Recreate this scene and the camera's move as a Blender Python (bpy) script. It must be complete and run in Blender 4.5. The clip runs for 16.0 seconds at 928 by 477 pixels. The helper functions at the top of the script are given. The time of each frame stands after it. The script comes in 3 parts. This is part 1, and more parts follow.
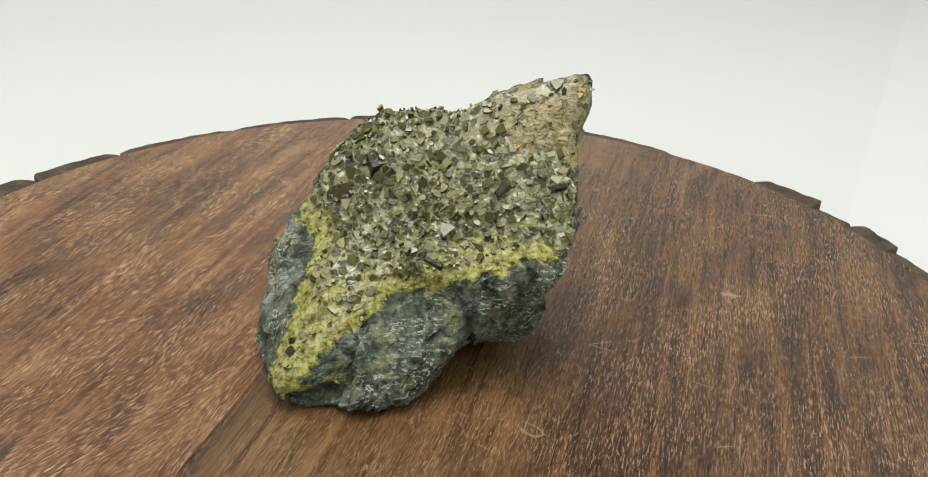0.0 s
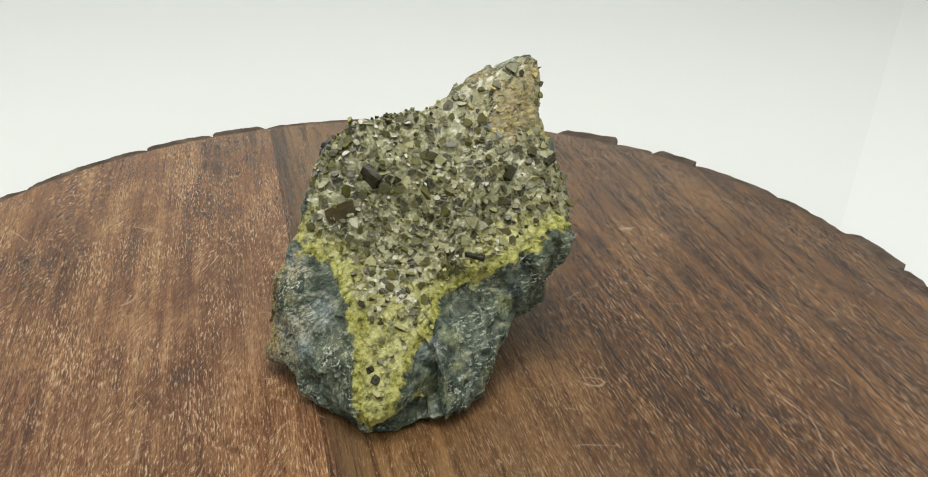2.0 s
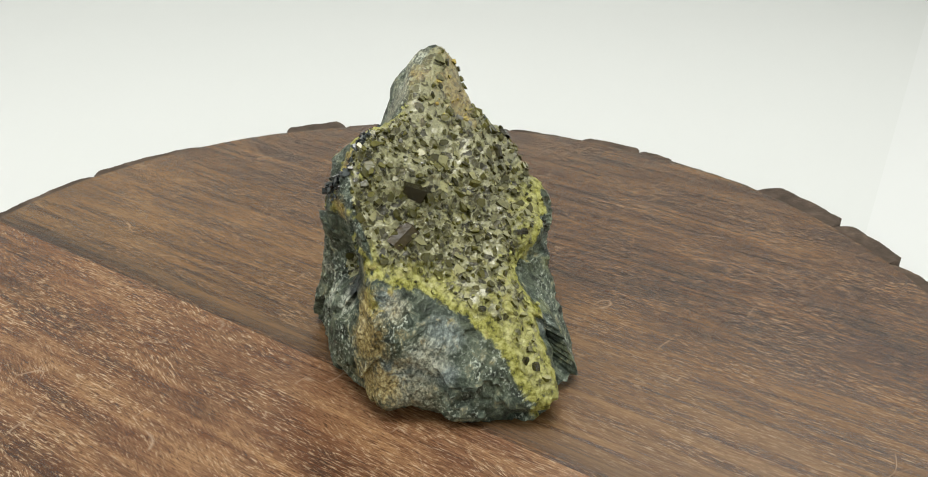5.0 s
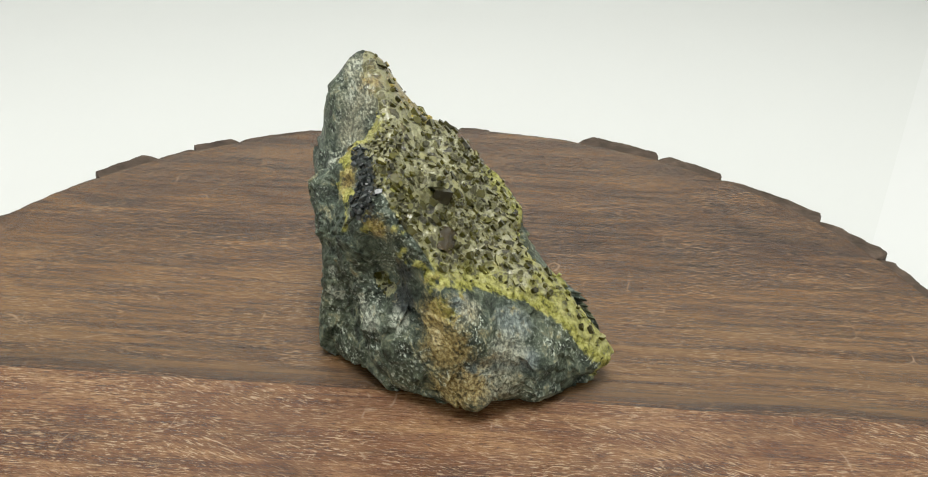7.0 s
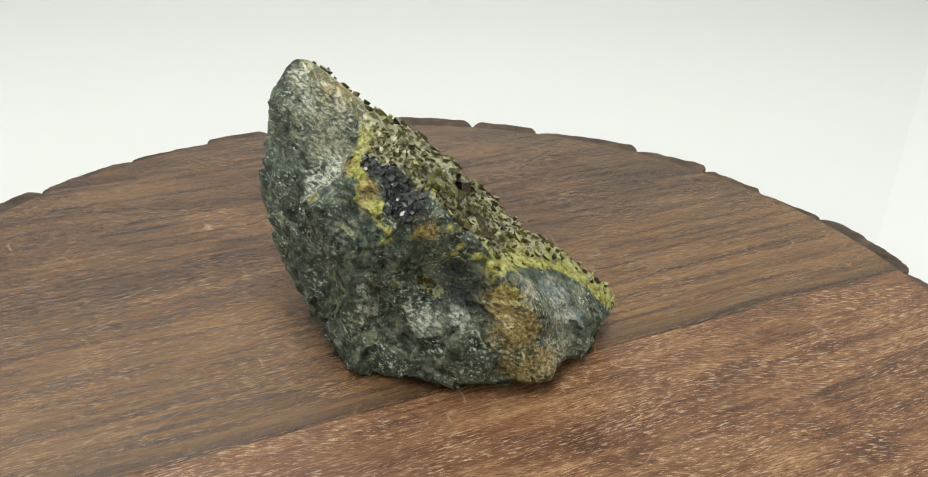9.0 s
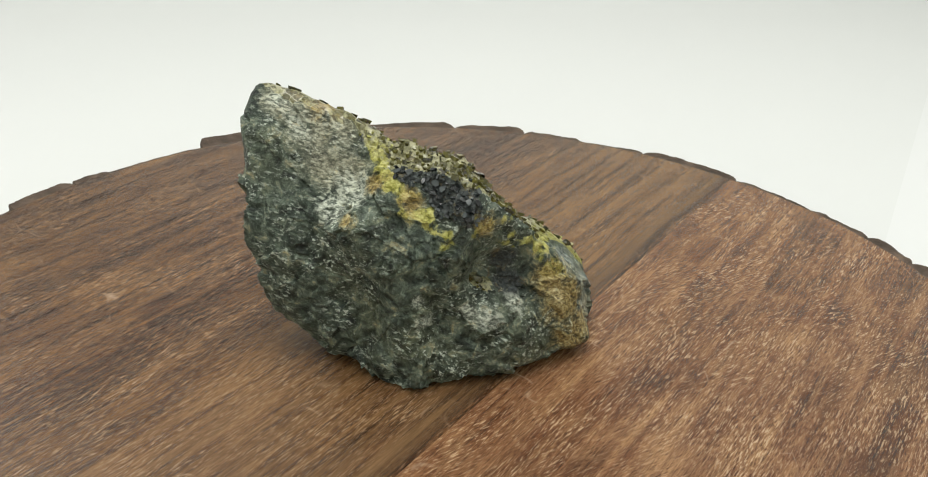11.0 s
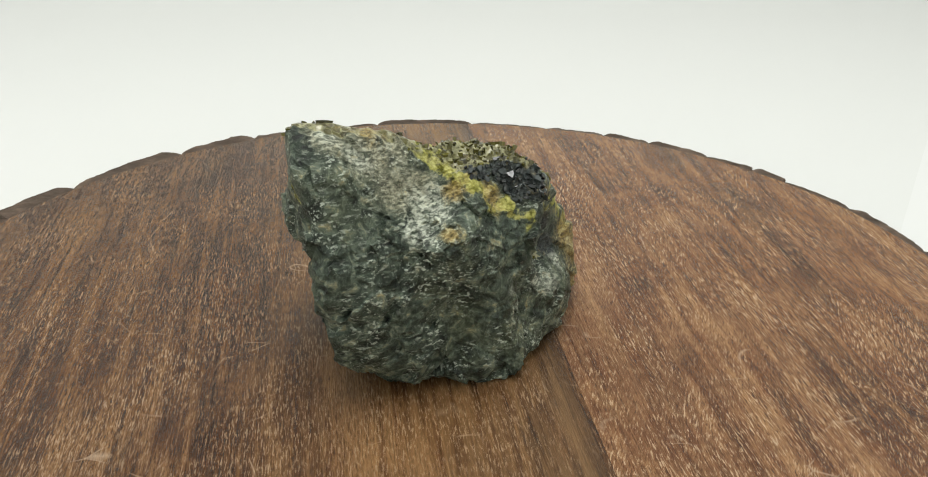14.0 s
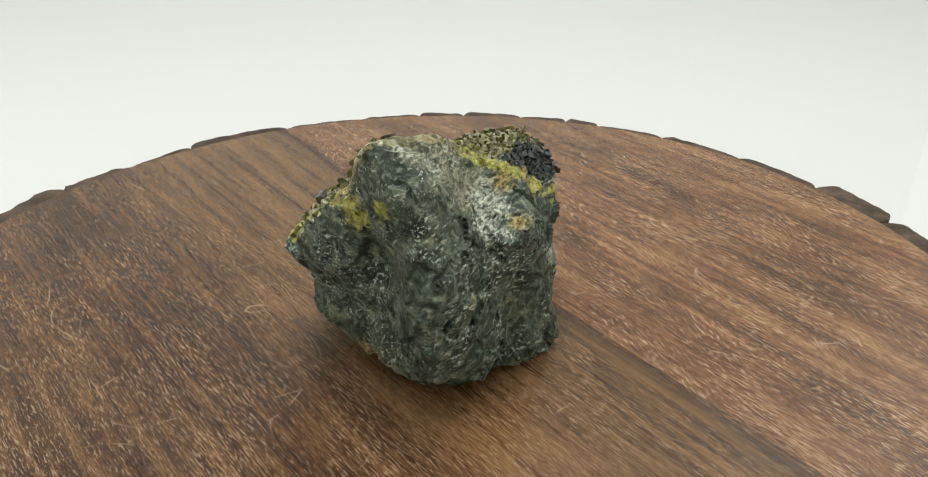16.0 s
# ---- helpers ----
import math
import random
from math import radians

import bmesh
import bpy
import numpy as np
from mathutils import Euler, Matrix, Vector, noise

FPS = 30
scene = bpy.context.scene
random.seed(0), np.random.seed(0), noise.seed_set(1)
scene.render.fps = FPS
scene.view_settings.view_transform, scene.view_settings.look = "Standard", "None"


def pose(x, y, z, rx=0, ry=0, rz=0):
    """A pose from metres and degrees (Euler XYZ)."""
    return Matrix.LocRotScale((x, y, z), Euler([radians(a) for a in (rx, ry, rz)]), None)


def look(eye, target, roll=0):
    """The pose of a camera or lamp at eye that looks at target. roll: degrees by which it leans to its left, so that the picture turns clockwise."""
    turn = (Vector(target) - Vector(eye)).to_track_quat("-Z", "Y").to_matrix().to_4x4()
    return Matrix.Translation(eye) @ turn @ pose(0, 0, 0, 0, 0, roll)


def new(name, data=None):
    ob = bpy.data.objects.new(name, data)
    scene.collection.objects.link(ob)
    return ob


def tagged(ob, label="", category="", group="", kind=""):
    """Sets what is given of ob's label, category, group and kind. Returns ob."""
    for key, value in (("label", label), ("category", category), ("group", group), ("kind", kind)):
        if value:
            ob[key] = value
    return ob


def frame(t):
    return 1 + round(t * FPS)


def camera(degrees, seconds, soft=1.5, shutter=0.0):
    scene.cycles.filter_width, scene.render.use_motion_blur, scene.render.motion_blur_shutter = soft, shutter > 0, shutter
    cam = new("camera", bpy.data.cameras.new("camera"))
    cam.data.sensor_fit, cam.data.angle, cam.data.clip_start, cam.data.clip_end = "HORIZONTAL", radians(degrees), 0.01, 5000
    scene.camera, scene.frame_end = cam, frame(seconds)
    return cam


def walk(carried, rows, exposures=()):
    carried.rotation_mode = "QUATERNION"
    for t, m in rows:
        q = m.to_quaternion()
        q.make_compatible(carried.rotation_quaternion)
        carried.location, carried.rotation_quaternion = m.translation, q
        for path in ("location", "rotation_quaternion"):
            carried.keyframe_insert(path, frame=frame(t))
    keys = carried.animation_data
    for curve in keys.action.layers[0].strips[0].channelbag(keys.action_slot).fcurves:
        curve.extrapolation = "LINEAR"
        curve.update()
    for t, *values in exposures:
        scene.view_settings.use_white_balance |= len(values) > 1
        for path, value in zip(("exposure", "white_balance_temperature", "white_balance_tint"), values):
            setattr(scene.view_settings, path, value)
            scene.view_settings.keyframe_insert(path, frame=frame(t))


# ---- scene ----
# The camera: held by hand in one place before a slowly turning stand, with a slight sway.
cam = camera(54.14, 16.0, soft=1.0)
STAND_TOP = 0.025
EYE = (0.0, -0.28, STAND_TOP + 0.1838)
AIM = pose(*EYE, 90 - 27.585, 0, -2.233) @ pose(0, 0, 0, 0, 0, 1.945)
# seconds, sway to the left and upwards in degrees
SWAY = [
    (0, -1.49, -0.60), (0.5, -1.63, -0.55), (1, -1.61, -0.40), (1.5, -1.57, -0.41), (2, -1.81, -0.27), (2.5, -1.40, -0.25),
    (3, -1.31, -0.10), (3.5, -1.18, -0.01), (4, -1.20, 0.01), (4.2, -1.03, 0.05), (6.3, -0.32, 0.37), (6.5, -0.34, 0.38), (7, -0.03, 0.37),
    (7.5, 0.28, 0.21), (8, 0.26, 0.18), (8.5, 0.27, 0.14), (9, 0.27, 0.05), (11.3, 0.82, -0.06), (11.5, 0.89, -0.10), (12, 1.07, -0.09),
    (12.5, 1.21, -0.02), (13, 1.50, -0.34), (13.5, 1.46, -0.54), (14, 1.46, -0.47), (14.5, 1.45, -0.55), (15, 1.55, -0.50),
    (15.5, 1.61, -0.53), (16, 1.44, -0.87),
]
walk(cam, [(t, AIM @ pose(0, 0, 0, up, left, 0)) for t, left, up in SWAY],
     [(0.0, -0.02), (4.0, -0.01), (7.0, 0.06), (12.5, 0.06), (16.0, 0.0)])
# seconds, the stand's turn in degrees
TURNS = [
    (0, -0.34), (0.5, 7.49), (1, 15.15), (1.5, 22.42), (2, 29.60), (2.5, 37.23), (3, 44.71), (3.5, 52.26), (4, 59.70), (4.2, 62.65),
    (6.5, 95.98), (7, 103.34), (7.5, 110.85), (8, 117.98), (8.5, 125.61), (9, 132.86), (11.3, 167.16), (11.5, 170.17), (12, 177.37),
    (12.5, 184.93), (13, 192.45), (13.5, 199.53), (14, 206.87), (14.5, 214.08), (15, 221.32), (15.5, 228.76), (16, 236.04),
]

# ---- world and light ----
world = bpy.data.worlds.new("room_air")
world.use_nodes = True
world.node_tree.nodes["Background"].inputs[0].default_value = (0.9, 0.95, 1.0, 1)
world.node_tree.nodes["Background"].inputs[1].default_value = 0.02
scene.world = world


def area_lamp(name, eye, target, size_x, size_y, watts, colour):
    data = bpy.data.lights.new(name, "AREA")
    data.shape, data.size, data.size_y, data.energy, data.color = "RECTANGLE", size_x, size_y, watts, colour
    ob = new(name, data)
    ob.matrix_world = look(eye, target)
    return ob


area_lamp("lamp_overhead", (-0.05, 0.0, 1.24), (-0.02, 0, 0), 0.7, 0.55, 12.0, (1.0, 0.985, 0.95))


# ---- material helpers ----
class Nodes:
    """Short names for building a node material."""

    def __init__(self, name):
        self.mat = bpy.data.materials.new(name)
        self.mat.use_nodes = True
        self.tree = self.mat.node_tree
        self.bsdf = self.tree.nodes["Principled BSDF"]

    def add(self, kind, **props):
        node = self.tree.nodes.new(kind)
        for key, value in props.items():
            setattr(node, key, value)
        return node

    def link(self, a, b):
        self.tree.links.new(a, b)

    def put(self, socket, value):
        if isinstance(value, bpy.types.NodeSocket):
            self.link(value, socket)
        else:
            socket.default_value = value

    def coords(self, turn=0.0, scale=(1, 1, 1)):
        tex = self.add("ShaderNodeTexCoord")
        m = self.add("ShaderNodeMapping")
        m.inputs["Rotation"].default_value = (0, 0, radians(turn))
        n = self.add("ShaderNodeMapping")
        n.inputs["Scale"].default_value = scale
        self.link(tex.outputs["Object"], m.inputs["Vector"])
        self.link(m.outputs[0], n.inputs["Vector"])
        return n.outputs[0]

    def noise(self, vec, scale, detail=4.0, rough=0.55, distort=0.0):
        n = self.add("ShaderNodeTexNoise")
        self.link(vec, n.inputs["Vector"])
        for key, v in (("Scale", scale), ("Detail", detail), ("Roughness", rough), ("Distortion", distort)):
            n.inputs[key].default_value = v
        return n.outputs["Fac"]

    def noise_vec(self, vec, scale, amount):
        """The coordinates, bent by noise."""
        n = self.add("ShaderNodeTexNoise")
        self.link(vec, n.inputs["Vector"])
        n.inputs["Scale"].default_value = scale
        m = self.add("ShaderNodeVectorMath", operation="MULTIPLY_ADD")
        self.link(n.outputs["Color"], m.inputs[0])
        m.inputs[1].default_value = (amount, amount, amount)
        self.link(vec, m.inputs[2])
        return m.outputs[0]

    def voronoi(self, vec, scale, feature="F1", out="Distance", jitter=1.0):
        n = self.add("ShaderNodeTexVoronoi", feature=feature)
        self.link(vec, n.inputs["Vector"])
        n.inputs["Scale"].default_value = scale
        n.inputs["Randomness"].default_value = jitter
        return n.outputs[out]

    def ramp(self, fac, *stops, ease="LINEAR"):
        n = self.add("ShaderNodeValToRGB")
        n.color_ramp.interpolation = ease
        els = n.color_ramp.elements
        while len(els) < len(stops):
            els.new(0.5)
        for el, (at, col) in zip(els, stops):
            el.position = at
            el.color = (*col, 1) if isinstance(col, tuple) else (col, col, col, 1)
        self.put(n.inputs[0], fac)
        return n.outputs[0]

    def mix(self, fac, a, b, blend="MIX"):
        n = self.add("ShaderNodeMix", data_type="RGBA", blend_type=blend)
        self.put(n.inputs[0], fac)
        for sock, v in ((n.inputs[6], a), (n.inputs[7], b)):
            self.put(sock, (*v, 1) if isinstance(v, tuple) else v)
        return n.outputs[2]

    def math(self, op, a, b=0.5, clamp=False):
        n = self.add("ShaderNodeMath", operation=op, use_clamp=clamp)
        self.put(n.inputs[0], a)
        self.put(n.inputs[1], b)
        return n.outputs[0]

    def attr(self, name):
        return self.add("ShaderNodeAttribute", attribute_name=name).outputs["Fac"]

    def bump(self, height, strength, distance, base=None):
        n = self.add("ShaderNodeBump")
        n.inputs["Strength"].default_value = strength
        n.inputs["Distance"].default_value = distance
        self.link(height, n.inputs["Height"])
        if base is not None:
            self.link(base, n.inputs["Normal"])
        return n.outputs[0]

    def finish(self, colour, rough, normal=None, metal=0.0, spec=0.5, **more):
        self.put(self.bsdf.inputs["Base Color"], (*colour, 1) if isinstance(colour, tuple) else colour)
        self.put(self.bsdf.inputs["Roughness"], rough)
        self.bsdf.inputs["Metallic"].default_value = metal
        if "Specular_IOR_Level" not in more:
            self.bsdf.inputs["Specular IOR Level"].default_value = spec
        if normal is not None:
            self.link(normal, self.bsdf.inputs["Normal"])
        for key, v in more.items():
            self.put(self.bsdf.inputs[key.replace("_", " ")], v)
        return self.mat


GRAIN = 71.6   # the grain's direction on the stand, degrees


def wood_material(name, dark, mid, pale, shift, crossed, fleck_colour, streak_at, streak_dark, golden, bands):
    n = Nodes(name)
    flat = n.coords(-GRAIN, (1, 1, 1))
    place = n.add("ShaderNodeMapping")
    place.inputs["Location"].default_value = (shift, shift * 0.7, 0)
    n.link(flat, place.inputs["Vector"])
    p = place.outputs[0]

    def stretched(sx, sy):
        m = n.add("ShaderNodeMapping")
        m.inputs["Scale"].default_value = (sx, sy, 1)
        n.link(p, m.inputs["Vector"])
        return m.outputs[0]

    def turned(angle, sx, sy):
        m = n.add("ShaderNodeMapping")
        m.inputs["Rotation"].default_value = (0, 0, radians(angle))
        n.link(p, m.inputs["Vector"])
        k = n.add("ShaderNodeMapping")
        k.inputs["Scale"].default_value = (sx, sy, 1)
        n.link(m.outputs[0], k.inputs["Vector"])
        return k.outputs[0]

    broad = n.noise(stretched(2.2, 20), 1.0, 5, 0.6, 0.7)
    streak = n.noise(stretched(10, 210), 1.0, 6, 0.7, 0.5)
    fibre = n.noise(stretched(120, 2600), 1.0, 3, 0.65)
    mottle = n.noise(stretched(30, 62), 1.0, 5, 0.65, 1.0)
    cloud = n.noise(stretched(9, 26), 1.0, 5, 0.62, 1.6)
    tone = n.math("ADD", n.math("ADD", n.math("MULTIPLY", broad, 0.3), n.math("MULTIPLY", streak, 0.3)), n.math("MULTIPLY", cloud, 0.4))
    body = n.ramp(tone, (0.40, dark), (0.50, mid), (0.59, pale))
    lines = n.noise(stretched(6, 420), 1.0, 4, 0.65, 0.3)
    body = n.mix(n.math("MULTIPLY", n.ramp(lines, (0.40, 1.0), (0.50, 0.0)), 0.18), body, dark)
    body = n.mix(n.math("MULTIPLY", n.ramp(lines, (0.54, 0.0), (0.66, 1.0)), 0.2), body, pale)
    body = n.mix(n.math("MULTIPLY", n.ramp(mottle, (0.45, 0.0), (0.66, 1.0)), 0.4), body, pale)
    seg = n.noise(stretched(17, 300), 1.0, 6, 0.72, 0.8)
    body = n.mix(n.math("MULTIPLY", n.ramp(seg, (0.36, 1.0), (0.47, 0.0)), bands), body, dark)
    body = n.mix(n.math("MULTIPLY", n.ramp(seg, (0.53, 0.0), (0.64, 1.0)), bands), body, pale)
    # short sawn strokes along the grain, and sanding strokes across it
    pores = n.noise(stretched(250, 1700), 1.0, 4, 0.7, 0.5)
    sanded = n.noise(turned(22, 250, 1500), 1.0, 4, 0.7, 0.5)
    where = n.ramp(n.noise(stretched(14, 26), 1.0, 4, 0.6), (0.44, 0.0), (0.6, 1.0))
    stroke = n.mix(n.math("MULTIPLY", where, crossed), pores, sanded)
    body = n.mix(n.ramp(stroke, (0.36, 0.85), (0.48, 0.0)), body, dark)
    body = n.mix(n.math("MULTIPLY", n.ramp(fibre, (0.36, 1.0), (0.55, 0.0)), 0.45), body, dark)
    few = n.noise(stretched(24, 40), 1.0, 4, 0.65)
    fleck = n.math("MULTIPLY", n.ramp(stroke, (0.535, 0.0), (0.595, 1.0)), n.ramp(few, (0.38, 0.3), (0.60, 1.0)))
    body = n.mix(n.math("MULTIPLY", fleck, 0.72), body, fleck_colour)
    worn = n.voronoi(n.noise_vec(p, 16, 0.05), 34, "DISTANCE_TO_EDGE")
    scratch = n.math("MULTIPLY", n.ramp(worn, (0.0, 1.0), (0.012, 0.0)), n.ramp(n.noise(p, 55, 3), (0.55, 0.0), (0.66, 1.0)))
    body = n.mix(n.math("MULTIPLY", scratch, 0.55), body, (0.5, 0.36, 0.24))
    # a dark heart streak beside the glued joint
    split = n.add("ShaderNodeSeparateXYZ")
    n.link(n.noise_vec(flat, 22, 0.006), split.inputs[0])
    band = n.ramp(n.math("MULTIPLY", n.math("ADD", split.outputs[1], -streak_at), 60.0), (0.0, 0.0), (0.25, streak_dark), (0.6, streak_dark), (0.62, 0.0))
    body = n.mix(band, body, (0.022, 0.011, 0.007))
    near = n.ramp(n.math("ADD", n.math("MULTIPLY", split.outputs[1], 5.0), 0.5), (0.10, 0.0), (0.48, golden), (0.66, golden), (0.69, 0.0))
    body = n.mix(n.math("MULTIPLY", near, n.ramp(streak, (0.38, 0.15), (0.58, 1.0))), body, (0.31, 0.18, 0.075))
    h = n.math("ADD", n.math("MULTIPLY", pores, 0.4), fibre)
    rough = n.ramp(mottle, (0.3, 0.15), (0.7, 0.27))
    return n.finish(body, rough, n.bump(h, 0.7, 0.0005), spec=0.52)


def bark_material():
    n = Nodes("bark")
    p = n.coords()
    a = n.noise(p, 90, 5, 0.65)
    b = n.noise(p, 420, 4, 0.6)
    col = n.ramp(a, (0.3, (0.045, 0.034, 0.026)), (0.55, (0.10, 0.074, 0.056)), (0.75, (0.19, 0.135, 0.098)))
    return n.finish(col, 0.85, n.bump(n.math("ADD", a, n.math("MULTIPLY", b, 0.4)), 0.6, 0.002), spec=0.25)


def paper_material(name, low, high):
    n = Nodes(name)
    p = n.coords()
    a = n.noise(p, 1.8, 3, 0.5)
    col = n.ramp(a, (0.3, low), (0.7, high))
    return n.finish(col, 0.75, n.bump(n.noise(p, 260, 3), 0.04, 0.001), spec=0.2)


def plaster_material(name, low, high):
    n = Nodes(name)
    p = n.coords()
    return n.finish(n.ramp(n.noise(p, 6, 5), (0.3, low), (0.7, high)), 0.85, n.bump(n.noise(p, 90, 4), 0.1, 0.002))


def rock_material():
    n = Nodes("epidote_rock")
    p = n.coords()
    big = n.noise(p, 45, 5, 0.6, 0.5)
    mid = n.noise(p, 210, 6, 0.7, 0.7)
    fine = n.noise(p, 1100, 4, 0.7)
    slant = n.add("ShaderNodeMapping")
    slant.inputs["Rotation"].default_value = (0.5, 0.9, 0.4)
    slant.inputs["Scale"].default_value = (430, 1000, 1000)
    n.link(p, slant.inputs["Vector"])
    flake = n.noise(slant.outputs[0], 1.0, 3, 0.65, 0.3)
    wave = n.math("SUBTRACT", mid, 0.5)

    def zone(name, low, high, most=1.0, wobble=1.5):
        return n.ramp(n.math("ADD", n.attr(name), n.math("MULTIPLY", wave, wobble)), (low, 0.0), (high, most))

    host = n.ramp(mid, (0.36, (0.008, 0.013, 0.010)), (0.49, (0.050, 0.070, 0.050)), (0.66, (0.22, 0.27, 0.205)))
    host = n.mix(n.ramp(big, (0.46, 0.0), (0.66, 0.55)), host, n.ramp(mid, (0.38, (0.026, 0.034, 0.015)), (0.63, (0.15, 0.165, 0.085))))
    host = n.mix(zone("slate", 0.35, 0.75, 0.8), host, n.ramp(flake, (0.35, (0.065, 0.086, 0.082)), (0.65, (0.32, 0.375, 0.35))))
    host = n.mix(zone("palegreen", 0.4, 0.8, 0.75), host, n.ramp(fine, (0.35, (0.10, 0.12, 0.05)), (0.65, (0.31, 0.34, 0.18))))
    patch = n.ramp(n.noise(p, 75, 4, 0.6), (0.42, 0.06), (0.62, 1.0))
    specks = n.ramp(n.math("ADD", n.math("MULTIPLY", flake, 0.7), n.math("MULTIPLY", fine, 0.3)), (0.53, 0.0), (0.60, 1.0))
    host = n.mix(n.math("MULTIPLY", n.math("MULTIPLY", specks, patch), 0.95), host, (0.58, 0.64, 0.54))
    host = n.mix(zone("tan", 0.2, 0.85, 0.7, 2.4), host, n.ramp(flake, (0.38, (0.085, 0.085, 0.05)), (0.60, (0.48, 0.465, 0.33))))
    host = n.mix(zone("black", 0.4, 0.66, 0.9, 2.2), host, n.ramp(fine, (0.4, (0.006, 0.008, 0.009)), (0.68, (0.08, 0.095, 0.095))))
    host = n.mix(zone("pale", 0.4, 0.95, 0.85, 2.2), host, n.ramp(flake, (0.40, (0.10, 0.125, 0.095)), (0.57, (0.66, 0.70, 0.58))))
    lime_col = n.ramp(n.noise(p, 420, 4, 0.7), (0.36, (0.06, 0.060, 0.010)), (0.46, (0.27, 0.265, 0.04)), (0.62, (0.54, 0.53, 0.18)))
    # the crystal face: glossy skin, its lamp sheen partly painted pale, and dark olive facets
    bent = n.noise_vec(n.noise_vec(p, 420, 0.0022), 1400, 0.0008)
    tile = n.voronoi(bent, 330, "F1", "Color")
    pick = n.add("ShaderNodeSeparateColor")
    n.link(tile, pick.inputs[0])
    sheen_edge = n.ramp(n.voronoi(bent, 330, "DISTANCE_TO_EDGE"), (0.04, 1.0), (0.11, 0.0))
    hole = n.math("MULTIPLY", n.ramp(n.math("ADD", pick.outputs[0], n.math("MULTIPLY", wave, 0.8)), (0.43, 0.0), (0.49, 1.0)), n.math("SUBTRACT", 1.0, sheen_edge))
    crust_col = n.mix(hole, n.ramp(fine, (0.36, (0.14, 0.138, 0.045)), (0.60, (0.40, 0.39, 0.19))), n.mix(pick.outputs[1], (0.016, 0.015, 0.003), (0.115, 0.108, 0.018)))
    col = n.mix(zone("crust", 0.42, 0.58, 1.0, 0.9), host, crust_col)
    lime_at = zone("lime", 0.36, 0.62, 0.95, 2.0)
    ochre_at = zone("ochre", 0.22, 0.85, 0.8, 3.0)
    col = n.mix(lime_at, col, lime_col)
    col = n.mix(ochre_at, col, n.ramp(flake, (0.37, (0.085, 0.06, 0.02)), (0.50, (0.34, 0.24, 0.07)), (0.62, (0.54, 0.46, 0.21))))
    h = n.math("ADD", n.math("MULTIPLY", mid, 0.6), n.math("ADD", n.math("MULTIPLY", fine, 0.4), n.math("MULTIPLY", flake, 0.6)))
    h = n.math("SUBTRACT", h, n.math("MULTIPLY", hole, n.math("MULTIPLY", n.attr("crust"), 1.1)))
    return n.finish(col, n.mix(n.attr("crust"), n.ramp(flake, (0.35, 0.36), (0.65, 0.7)), n.ramp(fine, (0.35, 0.26), (0.65, 0.42))), n.bump(h, 0.7, 0.0011), Specular_IOR_Level=n.ramp(n.attr("crust"), (0.4, 0.35), (0.6, 1.0)), Coat_Weight=n.math("MULTIPLY", n.ramp(n.attr("crust"), (0.4, 0.0), (0.6, 0.65)), n.math("SUBTRACT", 1.0, n.math("MAXIMUM", hole, n.math("MAXIMUM", lime_at, ochre_at)))), Coat_Roughness=0.28, Coat_IOR=1.75)


def crystal_material(name, dark, light, rough, spec, scale, spots=0.0, coat=0.0):
    n = Nodes(name)
    p = n.coords()
    info = n.add("ShaderNodeObjectInfo").outputs["Random"]
    isle = n.add("ShaderNodeNewGeometry").outputs["Random Per Island"]
    vary = n.math("FRACT", n.math("ADD", info, isle))
    col = n.mix(vary, dark, light)
    grain = n.noise(p, scale, 4, 0.65)
    col = n.mix(n.ramp(grain, (0.45, 0.0), (0.7, 0.4)), col, light)
    col = n.mix(n.math("MULTIPLY", n.ramp(grain, (0.40, 1.0), (0.48, 0.0)), spots), col, (0.045, 0.040, 0.010))
    return n.finish(col, rough, n.bump(grain, 0.15, 0.15 / scale), spec=spec, Coat_Weight=coat, Coat_Roughness=0.25, Coat_IOR=1.7)


WOOD_DARK = wood_material("acacia_dark", (0.023, 0.0078, 0.0030), (0.080, 0.0325, 0.0130), (0.235, 0.122, 0.048), 0.0, 0.3, (0.43, 0.30, 0.185), 0.0264, 0.6, 0.45, 0.7)
WOOD_RED = wood_material("acacia_red", (0.048, 0.0165, 0.0064), (0.192, 0.083, 0.0355), (0.385, 0.212, 0.096), 3.7, 0.9, (0.64, 0.46, 0.28), 0.2, 0.0, 0.0, 0.45)
BARK = bark_material()
PAPER = paper_material("white_paper", (0.735, 0.76, 0.745), (0.76, 0.78, 0.765))
# the backdrop paper again, with brighter light put into its colour
LIT_PAPER = paper_material("lit_paper", (0.765, 0.788, 0.778), (0.785, 0.803, 0.795))
PLASTER = plaster_material("white_plaster", (0.76, 0.77, 0.75), (0.8, 0.8, 0.79))
ROCK = rock_material()
OLIVE = crystal_material("olive_crystal", (0.018, 0.017, 0.004), (0.12, 0.112, 0.022), 0.12, 0.6, 2.5)
